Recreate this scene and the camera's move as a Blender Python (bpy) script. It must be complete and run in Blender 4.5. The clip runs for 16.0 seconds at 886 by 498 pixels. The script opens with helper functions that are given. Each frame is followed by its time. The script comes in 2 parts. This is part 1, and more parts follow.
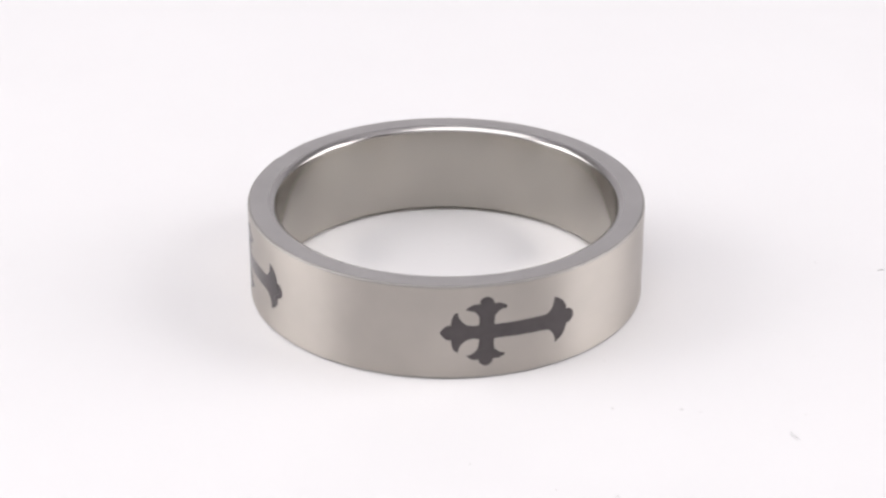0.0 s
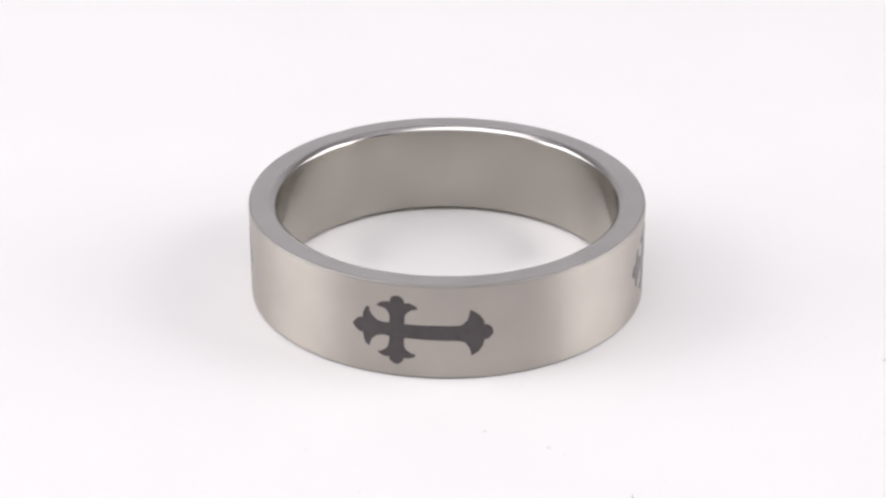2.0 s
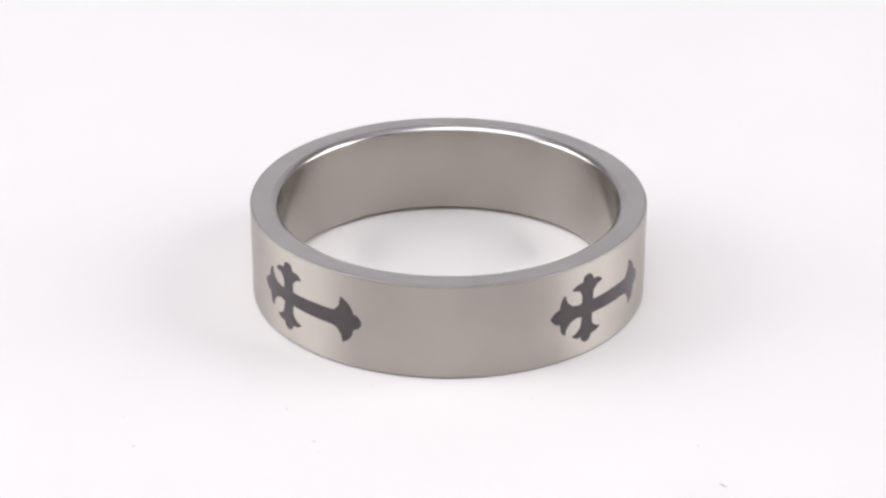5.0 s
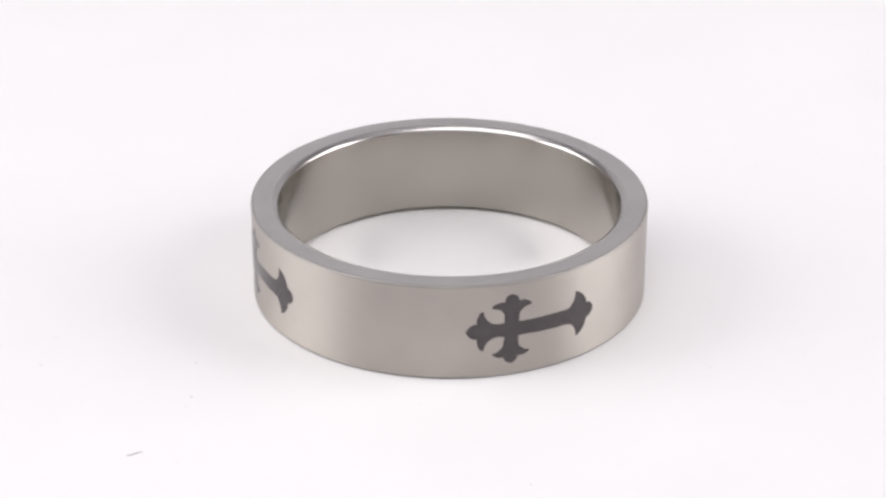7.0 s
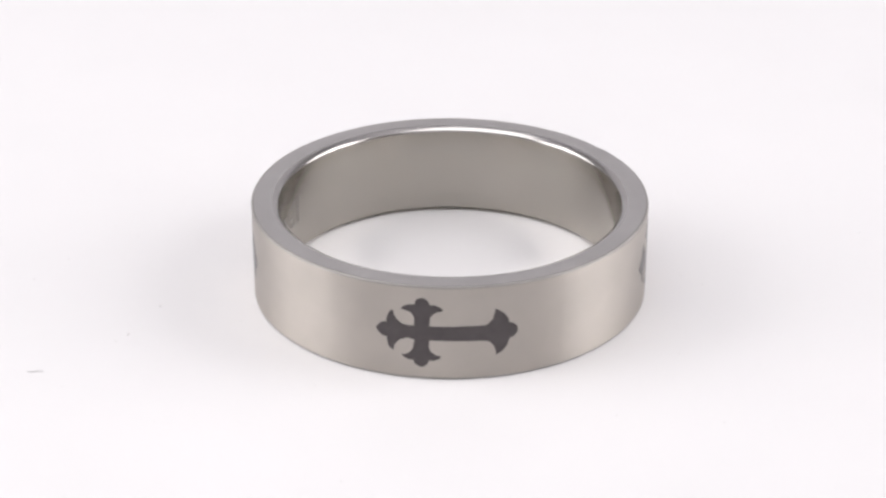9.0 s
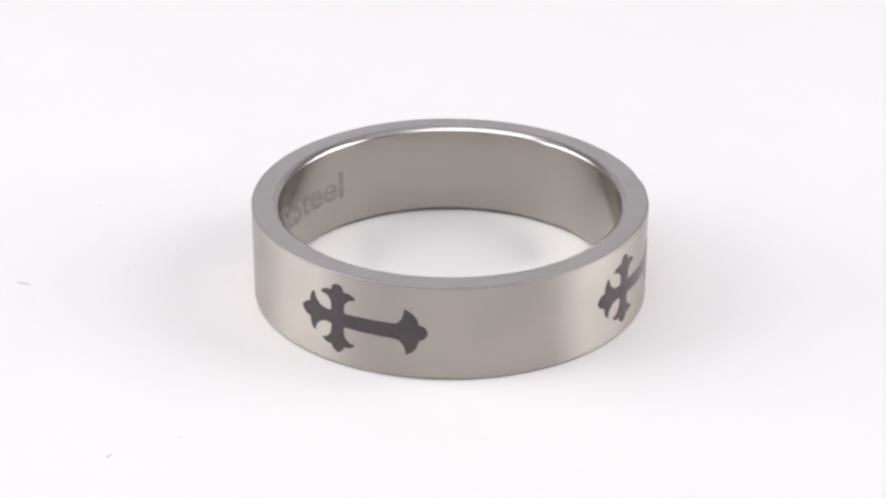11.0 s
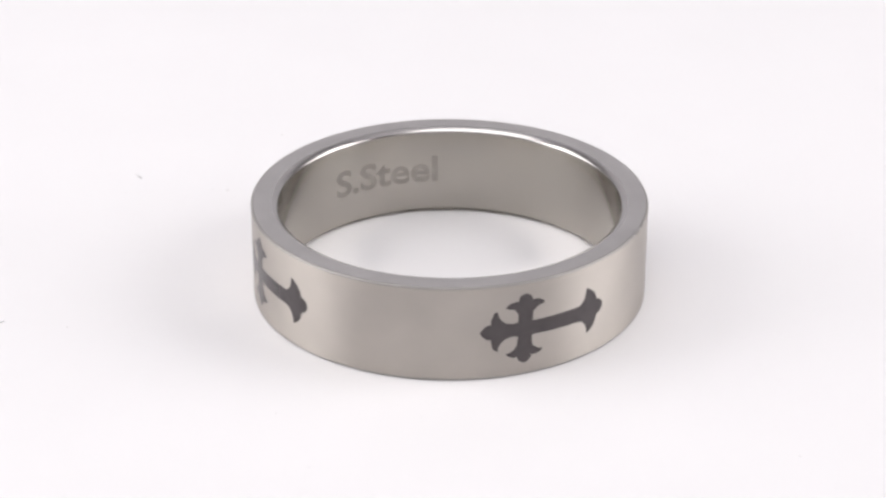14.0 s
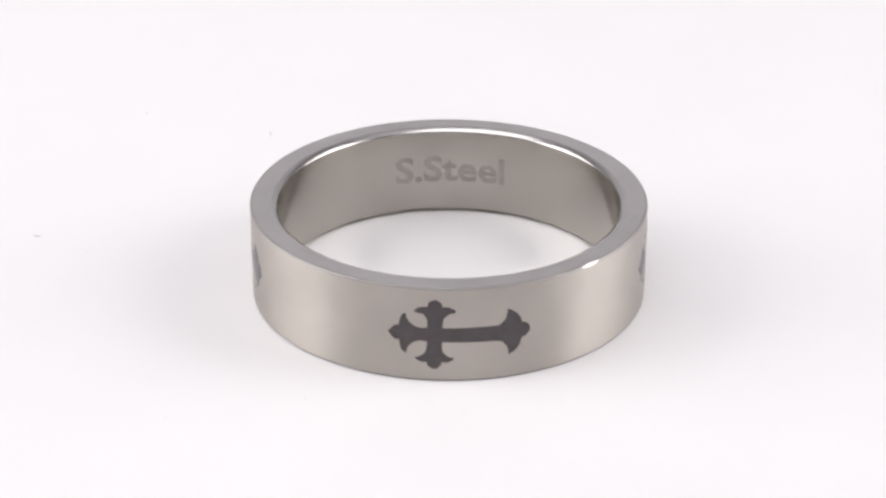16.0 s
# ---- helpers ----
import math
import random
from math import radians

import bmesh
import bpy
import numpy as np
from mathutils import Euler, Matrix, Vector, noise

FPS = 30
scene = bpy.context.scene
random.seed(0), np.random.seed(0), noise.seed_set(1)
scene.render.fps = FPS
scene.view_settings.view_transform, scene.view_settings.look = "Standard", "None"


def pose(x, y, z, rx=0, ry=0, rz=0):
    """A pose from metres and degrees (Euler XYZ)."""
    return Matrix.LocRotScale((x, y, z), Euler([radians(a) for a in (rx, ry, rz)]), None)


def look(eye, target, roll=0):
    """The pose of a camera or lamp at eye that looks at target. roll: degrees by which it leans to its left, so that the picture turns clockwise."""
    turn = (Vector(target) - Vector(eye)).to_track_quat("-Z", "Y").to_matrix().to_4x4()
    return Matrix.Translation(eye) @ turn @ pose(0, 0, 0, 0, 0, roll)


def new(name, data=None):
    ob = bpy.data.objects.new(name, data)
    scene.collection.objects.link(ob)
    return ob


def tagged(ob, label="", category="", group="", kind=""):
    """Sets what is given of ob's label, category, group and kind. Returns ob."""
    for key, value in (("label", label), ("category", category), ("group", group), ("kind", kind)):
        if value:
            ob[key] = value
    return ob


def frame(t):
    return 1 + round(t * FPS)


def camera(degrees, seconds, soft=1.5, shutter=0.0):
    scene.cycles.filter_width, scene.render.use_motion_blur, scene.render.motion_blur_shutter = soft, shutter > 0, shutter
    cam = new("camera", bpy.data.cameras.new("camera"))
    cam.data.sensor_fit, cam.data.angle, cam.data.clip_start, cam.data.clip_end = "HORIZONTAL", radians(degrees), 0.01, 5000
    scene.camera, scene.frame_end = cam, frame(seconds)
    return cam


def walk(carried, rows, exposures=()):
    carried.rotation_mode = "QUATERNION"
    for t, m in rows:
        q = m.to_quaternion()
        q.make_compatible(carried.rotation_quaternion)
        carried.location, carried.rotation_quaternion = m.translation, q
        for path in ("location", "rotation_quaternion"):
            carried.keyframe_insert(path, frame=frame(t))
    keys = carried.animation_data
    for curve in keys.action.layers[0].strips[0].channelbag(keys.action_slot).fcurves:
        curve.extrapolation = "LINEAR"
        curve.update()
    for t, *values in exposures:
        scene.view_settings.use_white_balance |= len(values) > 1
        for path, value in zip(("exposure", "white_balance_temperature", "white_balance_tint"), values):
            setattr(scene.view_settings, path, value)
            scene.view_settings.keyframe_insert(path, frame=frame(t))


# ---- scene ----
cam = camera(22.7, 16.0, soft=2.7)
EYE, TARGET = (0.0, -0.12242, 0.06364), (-0.00029, -0.00024, 0.00251)
walk(cam, [(0.0, look(EYE, TARGET, 0.08)), (16.0, look(EYE, TARGET, 0.08))])

# ---- light: a dim studio room with softboxes at both sides and overhead, plus an added fill behind the camera ----
world = bpy.data.worlds.new("studio_world")
world.use_nodes = True
world.node_tree.nodes["Background"].inputs[0].default_value = (0.9, 0.93, 1.0, 1)
world.node_tree.nodes["Background"].inputs[1].default_value = 0.02
scene.world = world


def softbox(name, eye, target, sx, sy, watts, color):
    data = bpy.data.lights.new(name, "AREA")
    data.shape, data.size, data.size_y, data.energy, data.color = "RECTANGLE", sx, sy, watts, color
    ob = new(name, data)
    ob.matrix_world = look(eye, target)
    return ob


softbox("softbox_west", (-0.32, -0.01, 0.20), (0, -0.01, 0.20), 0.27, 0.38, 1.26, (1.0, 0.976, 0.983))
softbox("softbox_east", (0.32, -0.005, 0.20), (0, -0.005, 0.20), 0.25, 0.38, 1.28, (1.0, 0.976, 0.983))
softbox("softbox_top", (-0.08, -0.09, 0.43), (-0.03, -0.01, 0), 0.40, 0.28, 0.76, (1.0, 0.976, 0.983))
# added fill from behind the camera, lightens the shadows beside the band
softbox("fill_front", (0.0, -0.56, 0.23), (0.0, 0.0, 0.0), 0.90, 0.24, 0.72, (1.0, 0.976, 0.983))
scene.view_settings.exposure = -0.14
scene.cycles.caustics_reflective, scene.cycles.blur_glossy = True, 0.05

# ---- turning: the platter's axis is the world's z axis ----
TURN = -12.35
MM = 0.001


def spun(x, y, t):
    a = radians(TURN * t)
    return x * math.cos(a) - y * math.sin(a), x * math.sin(a) + y * math.cos(a)


# ---- materials ----
def material(name):
    m = bpy.data.materials.new(name)
    m.use_nodes = True
    nt = m.node_tree
    return m, nt, nt.nodes["Principled BSDF"]


def node(nt, kind, **inputs):
    n = nt.nodes.new(kind)
    for k, v in inputs.items():
        n.inputs[k.replace("_", " ")].default_value = v
    return n


def mapped(nt, scale):
    co = nt.nodes.new("ShaderNodeTexCoord")
    mp = nt.nodes.new("ShaderNodeMapping")
    mp.inputs["Scale"].default_value = scale
    nt.links.new(co.outputs["Object"], mp.inputs["Vector"])
    return mp.outputs["Vector"]


def ramp(nt, src, a, b, lo=0.3, hi=0.7):
    r = nt.nodes.new("ShaderNodeValToRGB")
    r.color_ramp.elements[0].position, r.color_ramp.elements[0].color = lo, (*a, 1)
    r.color_ramp.elements[1].position, r.color_ramp.elements[1].color = hi, (*b, 1)
    nt.links.new(src, r.inputs["Fac"])
    return r.outputs["Color"]


def steel(name, base, rough, aniso, bump, stretch, ripple=0.0):
    """Stainless steel, its fine brushing running round the band."""
    m, nt, b = material(name)
    b.inputs["Metallic"].default_value = 1.0
    b.inputs["Anisotropic"].default_value = aniso
    b.inputs["Anisotropic Rotation"].default_value = 0.25
    tan = nt.nodes.new("ShaderNodeTangent")
    tan.direction_type, tan.axis = "RADIAL", "Z"
    nt.links.new(tan.outputs[0], b.inputs["Tangent"])
    fine = node(nt, "ShaderNodeTexNoise", Scale=1.0, Detail=5.0, Roughness=0.6)
    nt.links.new(mapped(nt, stretch), fine.inputs["Vector"])
    cloud = node(nt, "ShaderNodeTexNoise", Scale=260.0, Detail=3.0)
    nt.links.new(mapped(nt, (1, 1, 1)), cloud.inputs["Vector"])
    lo, hi = tuple(c * 0.94 for c in base), tuple(min(1, c * 1.05) for c in base)
    nt.links.new(ramp(nt, cloud.outputs["Fac"], lo, hi), b.inputs["Base Color"])
    rr = nt.nodes.new("ShaderNodeMapRange")
    rr.inputs["To Min"].default_value, rr.inputs["To Max"].default_value = rough * 0.88, rough * 1.12
    nt.links.new(fine.outputs["Fac"], rr.inputs["Value"])
    nt.links.new(rr.outputs["Result"], b.inputs["Roughness"])
    bp = node(nt, "ShaderNodeBump", Strength=bump, Distance=0.00001)
    nt.links.new(fine.outputs["Fac"], bp.inputs["Height"])
    if ripple:
        wave = node(nt, "ShaderNodeTexNoise", Scale=1.0, Detail=3.0)
        nt.links.new(mapped(nt, (1700, 1700, 90)), wave.inputs["Vector"])
        bw = node(nt, "ShaderNodeBump", Strength=ripple, Distance=0.00002)
        nt.links.new(wave.outputs["Fac"], bw.inputs["Height"])
        nt.links.new(bp.outputs["Normal"], bw.inputs["Normal"])
        bp = bw
    nt.links.new(bp.outputs["Normal"], b.inputs["Normal"])
    return m


STEEL = (0.486, 0.452, 0.415)
mat_satin = steel("satin_steel", STEEL, 0.44, 0.78, 0.26, (400, 400, 30000), 0.6)
mat_edge = steel("edge_steel", (0.60, 0.585, 0.571), 0.34, 0.5, 0.06, (9000, 9000, 400))
# outer-edge copy of the steel, darkened and roughened to mute its highlight
mat_dim_edge = steel("dimmed_edge_steel", (0.385, 0.369, 0.353), 0.57, 0.0, 0.05, (2000, 2000, 400))
mat_bevel = steel("eased_edge_steel", (0.57, 0.553, 0.537), 0.19, 0.3, 0.04, (9000, 9000, 400))
mat_polish = steel("polished_steel", (0.452, 0.426, 0.389), 0.21, 0.95, 0.10, (400, 400, 26000))


def etched(name, base, rough, metal):
    m, nt, b = material(name)
    b.inputs["Metallic"].default_value, b.inputs["Roughness"].default_value = metal, rough
    n = node(nt, "ShaderNodeTexNoise", Scale=1500.0, Detail=4.0)
    nt.links.new(mapped(nt, (1, 1, 1)), n.inputs["Vector"])
    nt.links.new(ramp(nt, n.outputs["Fac"], tuple(c * 0.85 for c in base), tuple(c * 1.15 for c in base)), b.inputs["Base Color"])
    bp = node(nt, "ShaderNodeBump", Strength=0.15, Distance=0.00002)
    nt.links.new(n.outputs["Fac"], bp.inputs["Height"])
    nt.links.new(bp.outputs["Normal"], b.inputs["Normal"])
    return m


mat_cross = etched("blackened_etching", (0.075, 0.065, 0.067), 0.26, 0.35)
mat_letter = etched("laser_marking", (0.350, 0.329, 0.302), 0.33, 1.0)


def matte(name, base, rough, scale, spread=0.03, bump=0.05, distance=0.00003):
    m, nt, b = material(name)
    b.inputs["Roughness"].default_value = rough
    b.inputs["Specular IOR Level"].default_value = 0.25
    n = node(nt, "ShaderNodeTexNoise", Scale=scale, Detail=5.0)
    nt.links.new(mapped(nt, (1, 1, 1)), n.inputs["Vector"])
    lo, hi = tuple(max(0, c - spread) for c in base), tuple(min(1, c + spread) for c in base)
    nt.links.new(ramp(nt, n.outputs["Fac"], lo, hi), b.inputs["Base Color"])
    g = node(nt, "ShaderNodeTexNoise", Scale=scale * 22, Detail=2.0)
    nt.links.new(mapped(nt, (1, 1, 1)), g.inputs["Vector"])
    bp = node(nt, "ShaderNodeBump", Strength=bump, Distance=distance)
    nt.links.new(g.outputs["Fac"], bp.inputs["Height"])
    nt.links.new(bp.outputs["Normal"], b.inputs["Normal"])
    return m


mat_platter = matte("white_matte_plastic", (0.85, 0.84, 0.85), 0.6, 60, 0.008)
mat_base = matte("grey_plastic", (0.6, 0.6, 0.61), 0.5, 30)
mat_table = matte("white_laminate", (0.78, 0.78, 0.79), 0.5, 12)
# tones of the unseen cards, set by what the steel should reflect
mat_paper = matte("pale_card_paper", (0.55, 0.54, 0.56), 0.8, 8)
mat_side = matte("grey_card", (0.38, 0.375, 0.375), 0.8, 8)
mat_wall = matte("dark_grey_wall_paint", (0.14, 0.135, 0.135), 0.8, 4)
mat_ceiling = matte("ceiling_paint", (0.14, 0.14, 0.14), 0.8, 4)
mat_dust = matte("grey_dust", (0.75, 0.74, 0.74), 0.8, 3000, 0.05)
mat_fibre = matte("grey_lint", (0.55, 0.55, 0.55), 0.8, 3000, 0.05)


# ---- building helpers ----
def part(name, bm, mat, parent=None, label=""):
    me = bpy.data.meshes.new(name)
    bmesh.ops.recalc_face_normals(bm, faces=bm.faces[:])
    bm.to_mesh(me)
    bm.free()
    for m in (mat if isinstance(mat, (list, tuple)) else [mat]):
        me.materials.append(m)
    ob = new(name, me)
    ob.parent = parent
    return tagged(ob, label)


def lathe(profile, n, closed=True, smooth=True, mats=None):
    """A solid turned about z from (radius, height) pairs."""
    bm = bmesh.new()
    rows = []
    for k in range(n):
        a = 2 * math.pi * k / n
        rows.append([bm.verts.new((r * math.cos(a), r * math.sin(a), z)) for r, z in profile])
    m = len(profile)
    solid = profile[0][0] == 0.0
    for k in range(n):
        p, q = rows[k], rows[(k + 1) % n]
        for j in range(m if closed and not solid else m - 1):
            f = bm.faces.new((p[j], q[j], q[(j + 1) % m], p[(j + 1) % m]))
            f.smooth = smooth
            if mats:
                f.material_index = mats[j]
    if solid:
        bmesh.ops.remove_doubles(bm, verts=[v for row in rows for v in (row[0], row[-1])], dist=1e-7)
    return bm


def box(sx, sy, sz, bevel=0.0):
    bm = bmesh.new()
    bmesh.ops.create_cube(bm, size=1.0, matrix=Matrix.Diagonal((sx, sy, sz, 1)))
    if bevel:
        bmesh.ops.bevel(bm, geom=bm.edges[:], offset=bevel, segments=2, affect="EDGES")
    return bm


def arc(cx, cz, r, a0, a1, n):
    return [(cx + r * math.cos(radians(a0 + (a1 - a0) * k / n)), cz + r * math.sin(radians(a0 + (a1 - a0) * k / n))) for k in range(n + 1)]


# ---- the room ----
def slab(name, label, sx, sy, sz, at, mat):
    ob = part(name, box(sx, sy, sz), mat)
    ob.location = at
    return tagged(ob, label, name.split("_")[0], kind="structure")


slab("wall_north", "plain dark grey studio wall", 1.06, 0.02, 0.67, (0, 0.42, 0.295), mat_wall)
slab("wall_south", "plain dark grey studio wall", 1.06, 0.02, 0.67, (0, -0.86, 0.295), mat_wall)
slab("wall_east", "plain dark grey studio wall", 0.02, 1.26, 0.67, (0.52, -0.22, 0.295), mat_wall)
slab("wall_west", "plain dark grey studio wall", 0.02, 1.26, 0.67, (-0.52, -0.22, 0.295), mat_wall)
slab("ceiling", "plain dark grey studio ceiling", 1.06, 1.30, 0.02, (0, -0.22, 0.64), mat_ceiling)
slab("floor", "white laminate table surface under the turntable", 1.06, 1.30, 0.02, (0, -0.22, -0.050), mat_table)
# unseen cards on the table, open towards the camera, added for bounce and reflections
slab("backdrop", "unseen pale backdrop card, added for the rim's reflection", 0.70, 0.006, 0.54, (0, 0.343, 0.23), mat_paper)
slab("wall_booth_east", "unseen grey side card, added to darken the band's edge reflections", 0.006, 0.56, 0.54, (0.353, 0.06, 0.23), mat_side)
slab("wall_booth_west", "unseen grey side card, added to darken the band's edge reflections", 0.006, 0.56, 0.54, (-0.353, 0.06, 0.23), mat_side)
slab("ceiling_booth", "unseen pale roof card, added for bounce light", 0.712, 0.57, 0.006, (0, 0.061, 0.503), mat_paper)


def make_turntable():
    """The white display turntable on which the band lies."""
    table = tagged(new("turntable"), "white matte display turntable with dusty round platter", "turntable")
    R = 0.1
    prof = [(0.0, -0.007)] + arc(R - 0.0015, -0.0055, 0.0015, -90, 0, 5) + arc(R - 0.0015, -0.0015, 0.0015, 0, 90, 5) + [(0.0, 0.0)]
    platter = part("platter", lathe(prof, 160, smooth=False), mat_platter, table, "white matte platter with dust specks")
    foot = [(0.0, -0.040), (0.083, -0.040), (0.085, -0.038), (0.080, -0.0105), (0.078, -0.009), (0.0, -0.009)]
    part("base", lathe(foot, 96, smooth=False), mat_base, table)
    part("spindle", lathe([(0.0, -0.0092), (0.012, -0.0092), (0.012, -0.0068), (0.0, -0.0068)], 40), mat_base, table)
    return table, platter


turntable, platter = make_turntable()

# ---- the band ring ----
R_OUT, R_IN, WIDE = 12.14, 10.49, 6.0


def eased(tight, wide, low=38, high=52):
    """A chamfer with rounded ends, from the flat rim to the upright wall: (inwards, downwards) in mm."""
    pts, u, v = [(0.0, 0.0)], 0.0, 0.0
    for k in range(30):
        a = radians(1.5 + 3 * k)
        r = wide if low < math.degrees(a) < high else tight
        u, v = u + r * radians(3) * math.cos(a), v + r * radians(3) * math.sin(a)
        if k % 3 == 2:
            pts.append((u, v))
    return pts


def band_mesh():
    """Flat outside, eased outer edges, rounder and polished inner edges."""
    ro, ri, h, eo = R_OUT, R_IN, WIDE, 0.12
    prof, mats = [], []

    def run(points, slot):
        for q in points:
            prof.append((q[0] * MM, q[1] * MM))
            mats.append(slot)

    run([(ro, z) for z in (eo, eo + 0.04, h * 0.33, h * 0.66, h - eo - 0.04)], 0)
    run(arc(ro - eo, h - eo, eo, 0, 90, 6), 4)
    mats[-1] = 1
    run([(ro - (ro - ri) * 0.5, h)], 1)
    ease, foot = eased(0.17, 0.85, 22, 45), eased(0.05, 1.8)
    run([(ri + ease[-1][0] - u, h - v) for u, v in ease], 3)
    mats[-1] = 2
    run([(ri, h * 0.66), (ri, h * 0.33)], 2)
    run([(ri + foot[-1][0] - u, v) for u, v in foot[::-1]], 2)
    mats[-1] = 1
    run([(ro - (ro - ri) * 0.5, 0)], 1)
    run(arc(ro - eo, eo, eo, -90, 0, 4)[:-1], 4)
    bm = lathe(prof, 360, mats=mats)
    # the outer top edge has one worn flat
    for v in bm.verts:
        a, r, z = math.degrees(math.atan2(v.co.y, v.co.x)), math.hypot(v.co.x, v.co.y) / MM, v.co.z / MM
        off = max(0.0, 1 - ((a - 149.9) / 2.8) ** 4)
        over = (r - ro) + (z - h) + 0.128 * off
        if off > 0 and over > 0:
            k = (r - over / 2) / r
            v.co = (v.co.x * k, v.co.y * k, v.co.z - over / 2 * MM)
    bm.normal_update()
    for f in bm.faces:
        if f.material_index in (0, 1, 4) and abs(math.degrees(math.atan2(f.calc_center_median().y, f.calc_center_median().x)) - 149.9) < 3.2:
            if 0.35 < abs(f.normal.z) < 0.95 and f.calc_center_median().z > 0.005:
                f.material_index = 1
    return bm


def wrap(bm, radius, inside, lift, depth):
    """Lay a flat figure (x along the band, y up it, in mm) on the cylinder as a thin solid."""
    bmesh.ops.triangulate(bm, faces=bm.faces[:])
    for _ in range(8):
        long = [e for e in bm.edges if abs(e.verts[0].co.x - e.verts[1].co.x) > 0.3]
        if not long:
            break
        bmesh.ops.subdivide_edges(bm, edges=long, cuts=1)
        bmesh.ops.triangulate(bm, faces=bm.faces[:])
    bmesh.ops.recalc_face_normals(bm, faces=bm.faces[:])
    low = bmesh.ops.extrude_face_region(bm, geom=bm.faces[:])
    for v in (g for g in low["geom"] if isinstance(g, bmesh.types.BMVert)):
        v.co.z -= 0.05
    bm.normal_update()
    under = {g for g in low["geom"] if isinstance(g, bmesh.types.BMVert)}
    for f in bm.faces:
        f.smooth = True
    for e in bm.edges:
        e.smooth = not any(abs(f.normal.z) < 0.5 for f in e.link_faces)
    for v in bm.verts:
        s, z = v.co.x, v.co.y
        off = -depth if v in under else lift
        r = radius - off if inside else radius + off
        a = -s / radius if inside else s / radius
        v.co = (r * math.cos(a) * MM, r * math.sin(a) * MM, z * MM)
    return bm


def terminal(length, half, flare, prong_u, prong_v, notch_v, knob, point, straight=0.0):
    """Half of a flared arm's end, from the arm's side to its tip: a curved prong, a notch and a round knob."""
    pts = []
    for k in range(9):
        w = k / 8
        u = flare + (prong_u - flare) * math.sin(w * math.pi / 2) ** 1.0
        v = half + (prong_v - half) * (1 - math.cos(w * math.pi / 2))
        pts.append((u, v))
    notch_u = length - knob
    for k in range(1, 7):
        w = k / 6
        along = straight * w + (1 - straight) * math.sin(w * math.pi / 2)
        down = straight * (1 - w) + (1 - straight) * math.cos(w * math.pi / 2) ** 0.8
        u, v = prong_u + (notch_u - prong_u) * along, notch_v + (prong_v - notch_v) * down
        pts.append((u, v))
    for k in range(1, 7):
        w = k / 6
        u, v = (w, 1 - w ** 2.3) if point else (math.sin(w * math.pi / 2), math.cos(w * math.pi / 2))
        pts.append((notch_u + (length - notch_u) * u, (notch_v + 0.03) * v))
    return pts


def cross_figure():
    """A latin cross lying on its side, every arm ending in a three-lobed flare."""
    cz = 3.03
    # turn, shift along the band, and the two sides of each arm
    bar_low = terminal(5.47, 0.53, 3.45, 4.17, 1.50, 0.48, 0.50, False, 0.3)
    bar_high = terminal(5.47, 0.45, 3.45, 4.10, 1.46, 0.44, 0.50, False, 0.35)
    top = terminal(2.22, 0.45, 0.80, 1.42, 1.19, 0.40, 0.42, False)
    foot = terminal(2.22, 0.45, 0.82, 1.50, 1.12, 0.40, 0.40, False)
    head = terminal(2.83, 0.41, 0.84, 1.76, 1.28, 0.46, 0.66, True)
    arms = [(0, 0.0, bar_low, bar_high), (90, -0.09, top, top), (180, 0.0, head, head), (270, -0.14, foot, foot)]
    loop = []
    for turn, shift, first, second in arms:
        side = [(u, -v) for u, v in first] + [(u, v) for u, v in second[-2::-1]]
        c, s = math.cos(radians(turn)), math.sin(radians(turn))
        loop += [(u * c - v * s + shift, u * s + v * c + cz) for u, v in side]
        n = turn + 45
        loop.append((0.45 * (1 if n in (45, 315) else -1) - 0.1, cz + (0.43 if n in (45, 135) else -0.47)))
    bm = bmesh.new()
    fine = []
    for (x, y), (x2, y2) in zip(loop, loop[1:] + loop[:1]):
        n = max(1, round(math.hypot(x2 - x, y2 - y) / 0.1))
        fine += [(x + (x2 - x) * k / n, y + (y2 - y) * k / n) for k in range(n)]
    rnd = random.Random(4)
    vs = [bm.verts.new((x + rnd.uniform(-0.022, 0.022), y + rnd.uniform(-0.022, 0.022), 0)) for x, y in fine]
    es = [bm.edges.new((vs[k], vs[(k + 1) % len(vs)])) for k in range(len(vs))]
    bmesh.ops.triangle_fill(bm, edges=es, use_beauty=True)
    return bm


def lettering_figure(text, height, length):
    cu = bpy.data.curves.new("lettering", "FONT")
    cu.body, cu.size, cu.resolution_u, cu.offset = text, 1.0, 4, 0.026
    ob = new("lettering", cu)
    me = ob.to_mesh()
    bm = bmesh.new()
    bm.from_mesh(me)
    ob.to_mesh_clear()
    bpy.data.objects.remove(ob)
    bpy.data.curves.remove(cu)
    bmesh.ops.remove_doubles(bm, verts=bm.verts[:], dist=1e-5)
    xs, ys = [v.co.x for v in bm.verts], [v.co.y for v in bm.verts]
    for v in bm.verts:
        v.co.x = ((v.co.x - min(xs)) / (max(xs) - min(xs)) - 0.5) * length
        v.co.y = (v.co.y - min(ys)) / (max(ys) - min(ys)) * height
    return bm


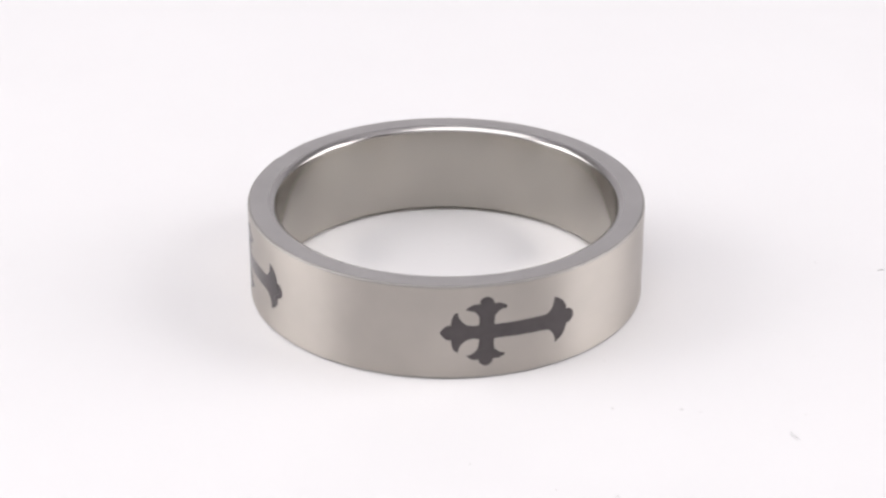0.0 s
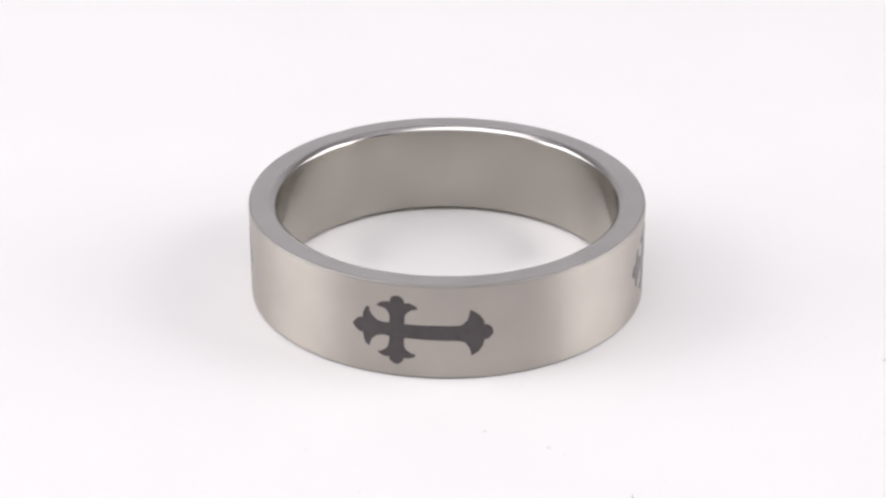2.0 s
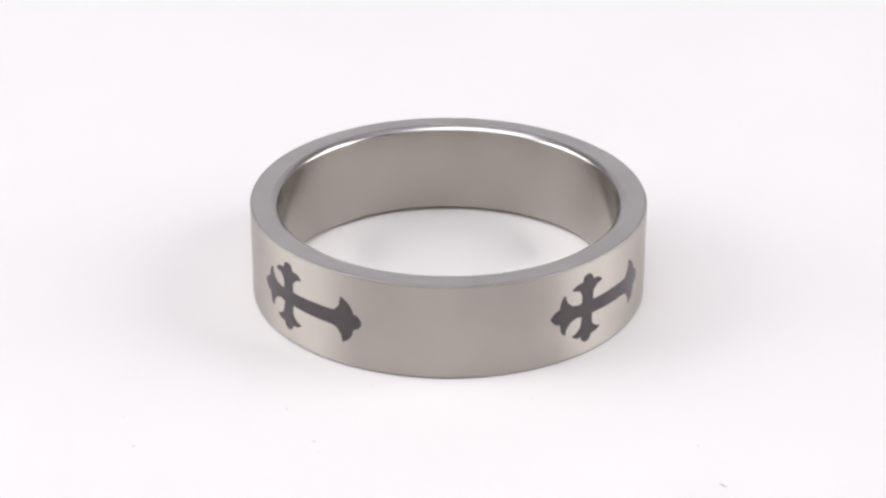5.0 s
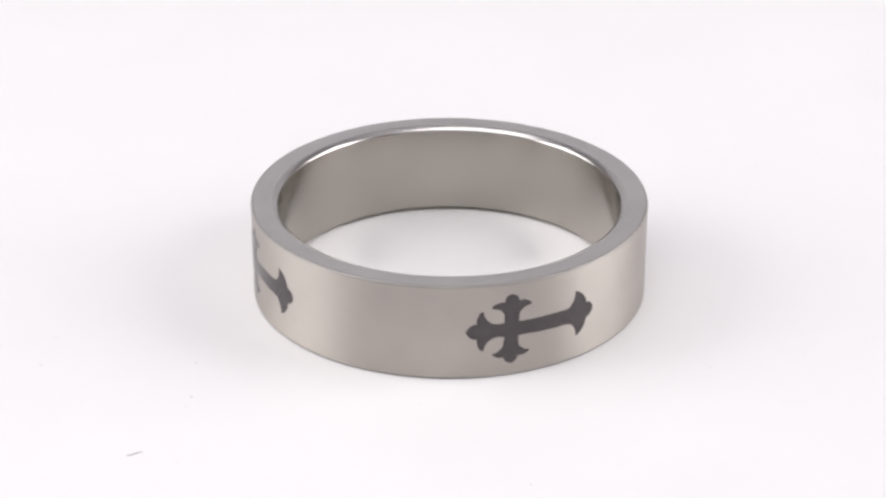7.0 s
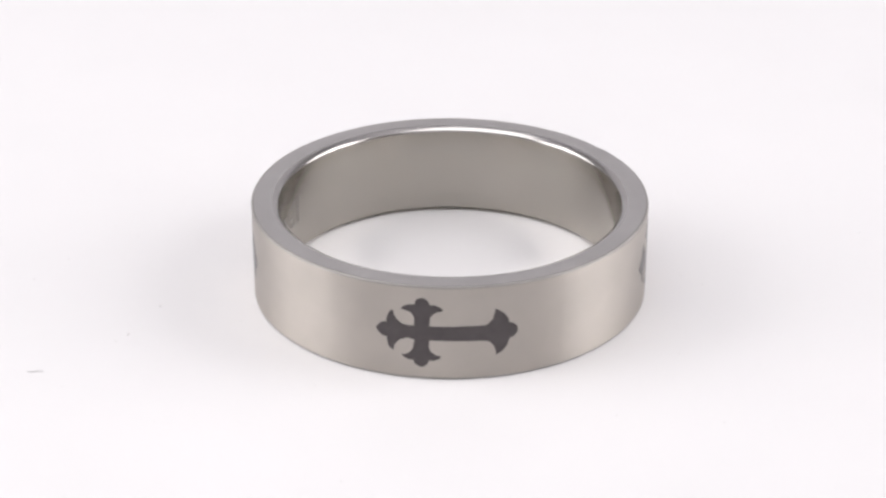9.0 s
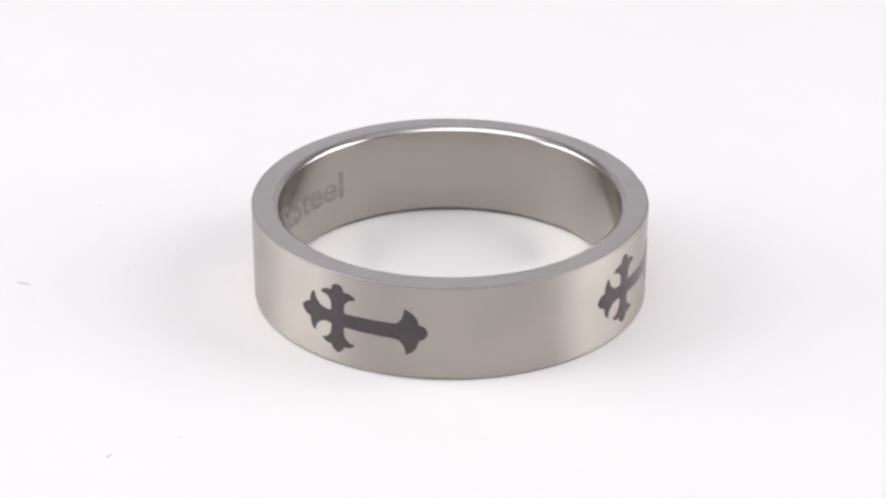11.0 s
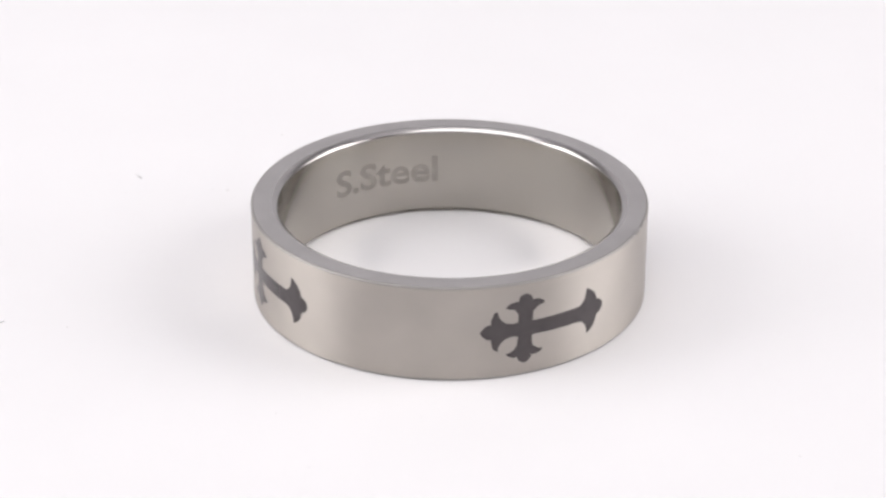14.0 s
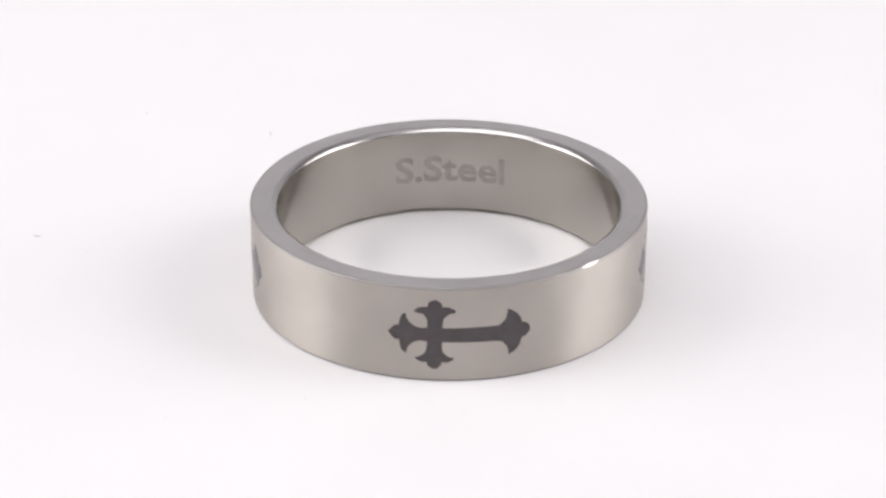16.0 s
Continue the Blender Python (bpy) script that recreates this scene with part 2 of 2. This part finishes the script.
def make_ring():
    ring = tagged(new("ring"), "satin stainless steel band ring with blackened crosses on a white turntable", "ring")
    part("band", band_mesh(), [mat_satin, mat_edge, mat_polish, mat_bevel, mat_dim_edge], ring, "brushed steel band, polished inside")
    mesh = None
    for turn in (-78.4, 14.1, 104.4, 191.5):
        if mesh is None:
            ob = part("cross", wrap(cross_figure(), R_OUT, False, 0.012, 0.05), mat_cross, ring, "blackened etched cross lying sideways")
            mesh = ob.data
        else:
            ob = new("cross", mesh)
            ob.parent = ring
            tagged(ob, "blackened etched cross lying sideways")
        ob.rotation_euler = (0, 0, radians(turn))
    words = part("engraved_lettering", wrap(lettering_figure("S.Steel", 1.88, 7.3), R_IN, True, 0.006, 0.05), mat_letter, ring, "faint laser-marked steel lettering inside")
    words.location = (0, 0, 2.2 * MM)
    words.rotation_euler = (0, 0, radians(287.1))
    return ring


ring = make_ring()
RING_AT = (-0.0934 * MM, 0.0984 * MM)


# ---- dust on the platter ----
def dust_speck(size, seed):
    rnd = random.Random(seed)
    bm = bmesh.new()
    bmesh.ops.create_icosphere(bm, subdivisions=2, radius=size * MM)
    for v in bm.verts:
        v.co *= rnd.uniform(0.7, 1.25)
        v.co.z = v.co.z * 0.32 + size * MM * 0.26
        v.co.x *= 1.3
    return part("dust_speck", bm, mat_dust)


def lint_fibre(length, seed):
    rnd = random.Random(seed)
    bm = bmesh.new()
    n, r, rings = 12, 0.03 * MM, []
    bend = rnd.uniform(-0.08, 0.08)
    for k in range(n + 1):
        w = k / n - 0.5
        c = Vector((w * length * MM, (bend * (4 * w * w - 0.5) + 0.03 * math.sin(9 * w + seed)) * length * MM, r * (1.0 + 0.6 * math.sin(5 * w + seed) ** 2)))
        rr = r * (1 - 0.7 * abs(2 * w) ** 3)
        rings.append([bm.verts.new(c + Vector((0, rr * math.cos(a), rr * math.sin(a)))) for a in (0, 1.257, 2.513, 3.77, 5.027)])
    for p, q in zip(rings, rings[1:]):
        for j in range(5):
            bm.faces.new((p[j], q[j], q[(j + 1) % 5], p[(j + 1) % 5])).smooth = True
    bm.faces.new(rings[0])
    bm.faces.new(rings[-1])
    return part("lint_fibre", bm, mat_fibre)


# kind, distance from the axis (mm), angle, size (mm), turn of its long side
DUST = [
    ("fibre", 26.44, 316.45, 1.0, -64), ("speck", 20.24, 310.6, 0.095, 10), ("speck", 17.86, 301.35, 0.08, 0),
    ("speck", 21.15, 312.3, 0.05, 0), ("speck", 21.2, 273.3, 0.055, 40), ("speck", 13.45, 313.1, 0.05, 60),
    ("speck", 24.4, 283.7, 0.055, 0), ("speck", 25.9, 290.3, 0.08, 20), ("speck", 5.4, 89.5, 0.05, 0),
    ("fibre", 27.5, 4.0, 0.5, 15), ("speck", 23.6, 7.3, 0.06, 20), ("speck", 18.6, 51.8, 0.045, 0),
    ("speck", 22.75, 63.8, 0.05, 0), ("speck", 16.3, 77.9, 0.04, 0), ("speck", 15.9, 110.8, 0.045, 0),
    ("speck", 14.7, 115.6, 0.035, 0), ("speck", 27.9, 126.3, 0.05, 0), ("speck", 34.8, 327.0, 0.10, 0),
    ("speck", 25.6, 321.7, 0.045, 0), ("speck", 23.4, 337.0, 0.04, 0), ("speck", 14.9, 350.5, 0.045, 0),
]


def make_dust():
    made = []
    for k, (kind, r, a, size, turn) in enumerate(DUST):
        if kind == "speck":
            ob = tagged(dust_speck(size, k), "tiny grey dust speck on the white platter", "dust", group="dust on the platter")
        else:
            ob = tagged(lint_fibre(size, k), "short pale grey lint fibre on the white platter", "lint", group="lint on the platter")
        made.append((ob, r * MM * math.cos(radians(a)), r * MM * math.sin(radians(a)), turn))
    return made


dust = make_dust()


def motions():
    """Everything on the platter goes round with it, clockwise from above, two turns a minute."""
    times = [0.5 * k for k in range(33)]
    walk(platter, [(t, pose(0, 0, 0, 0, 0, TURN * t)) for t in times])
    walk(ring, [(t, pose(*spun(*RING_AT, t), 0.00002, 0, 0, TURN * t)) for t in times])
    for ob, x, y, turn in dust:
        walk(ob, [(t, pose(*spun(x, y, t), 0.0, 0, 0, turn + TURN * t)) for t in times])


motions()
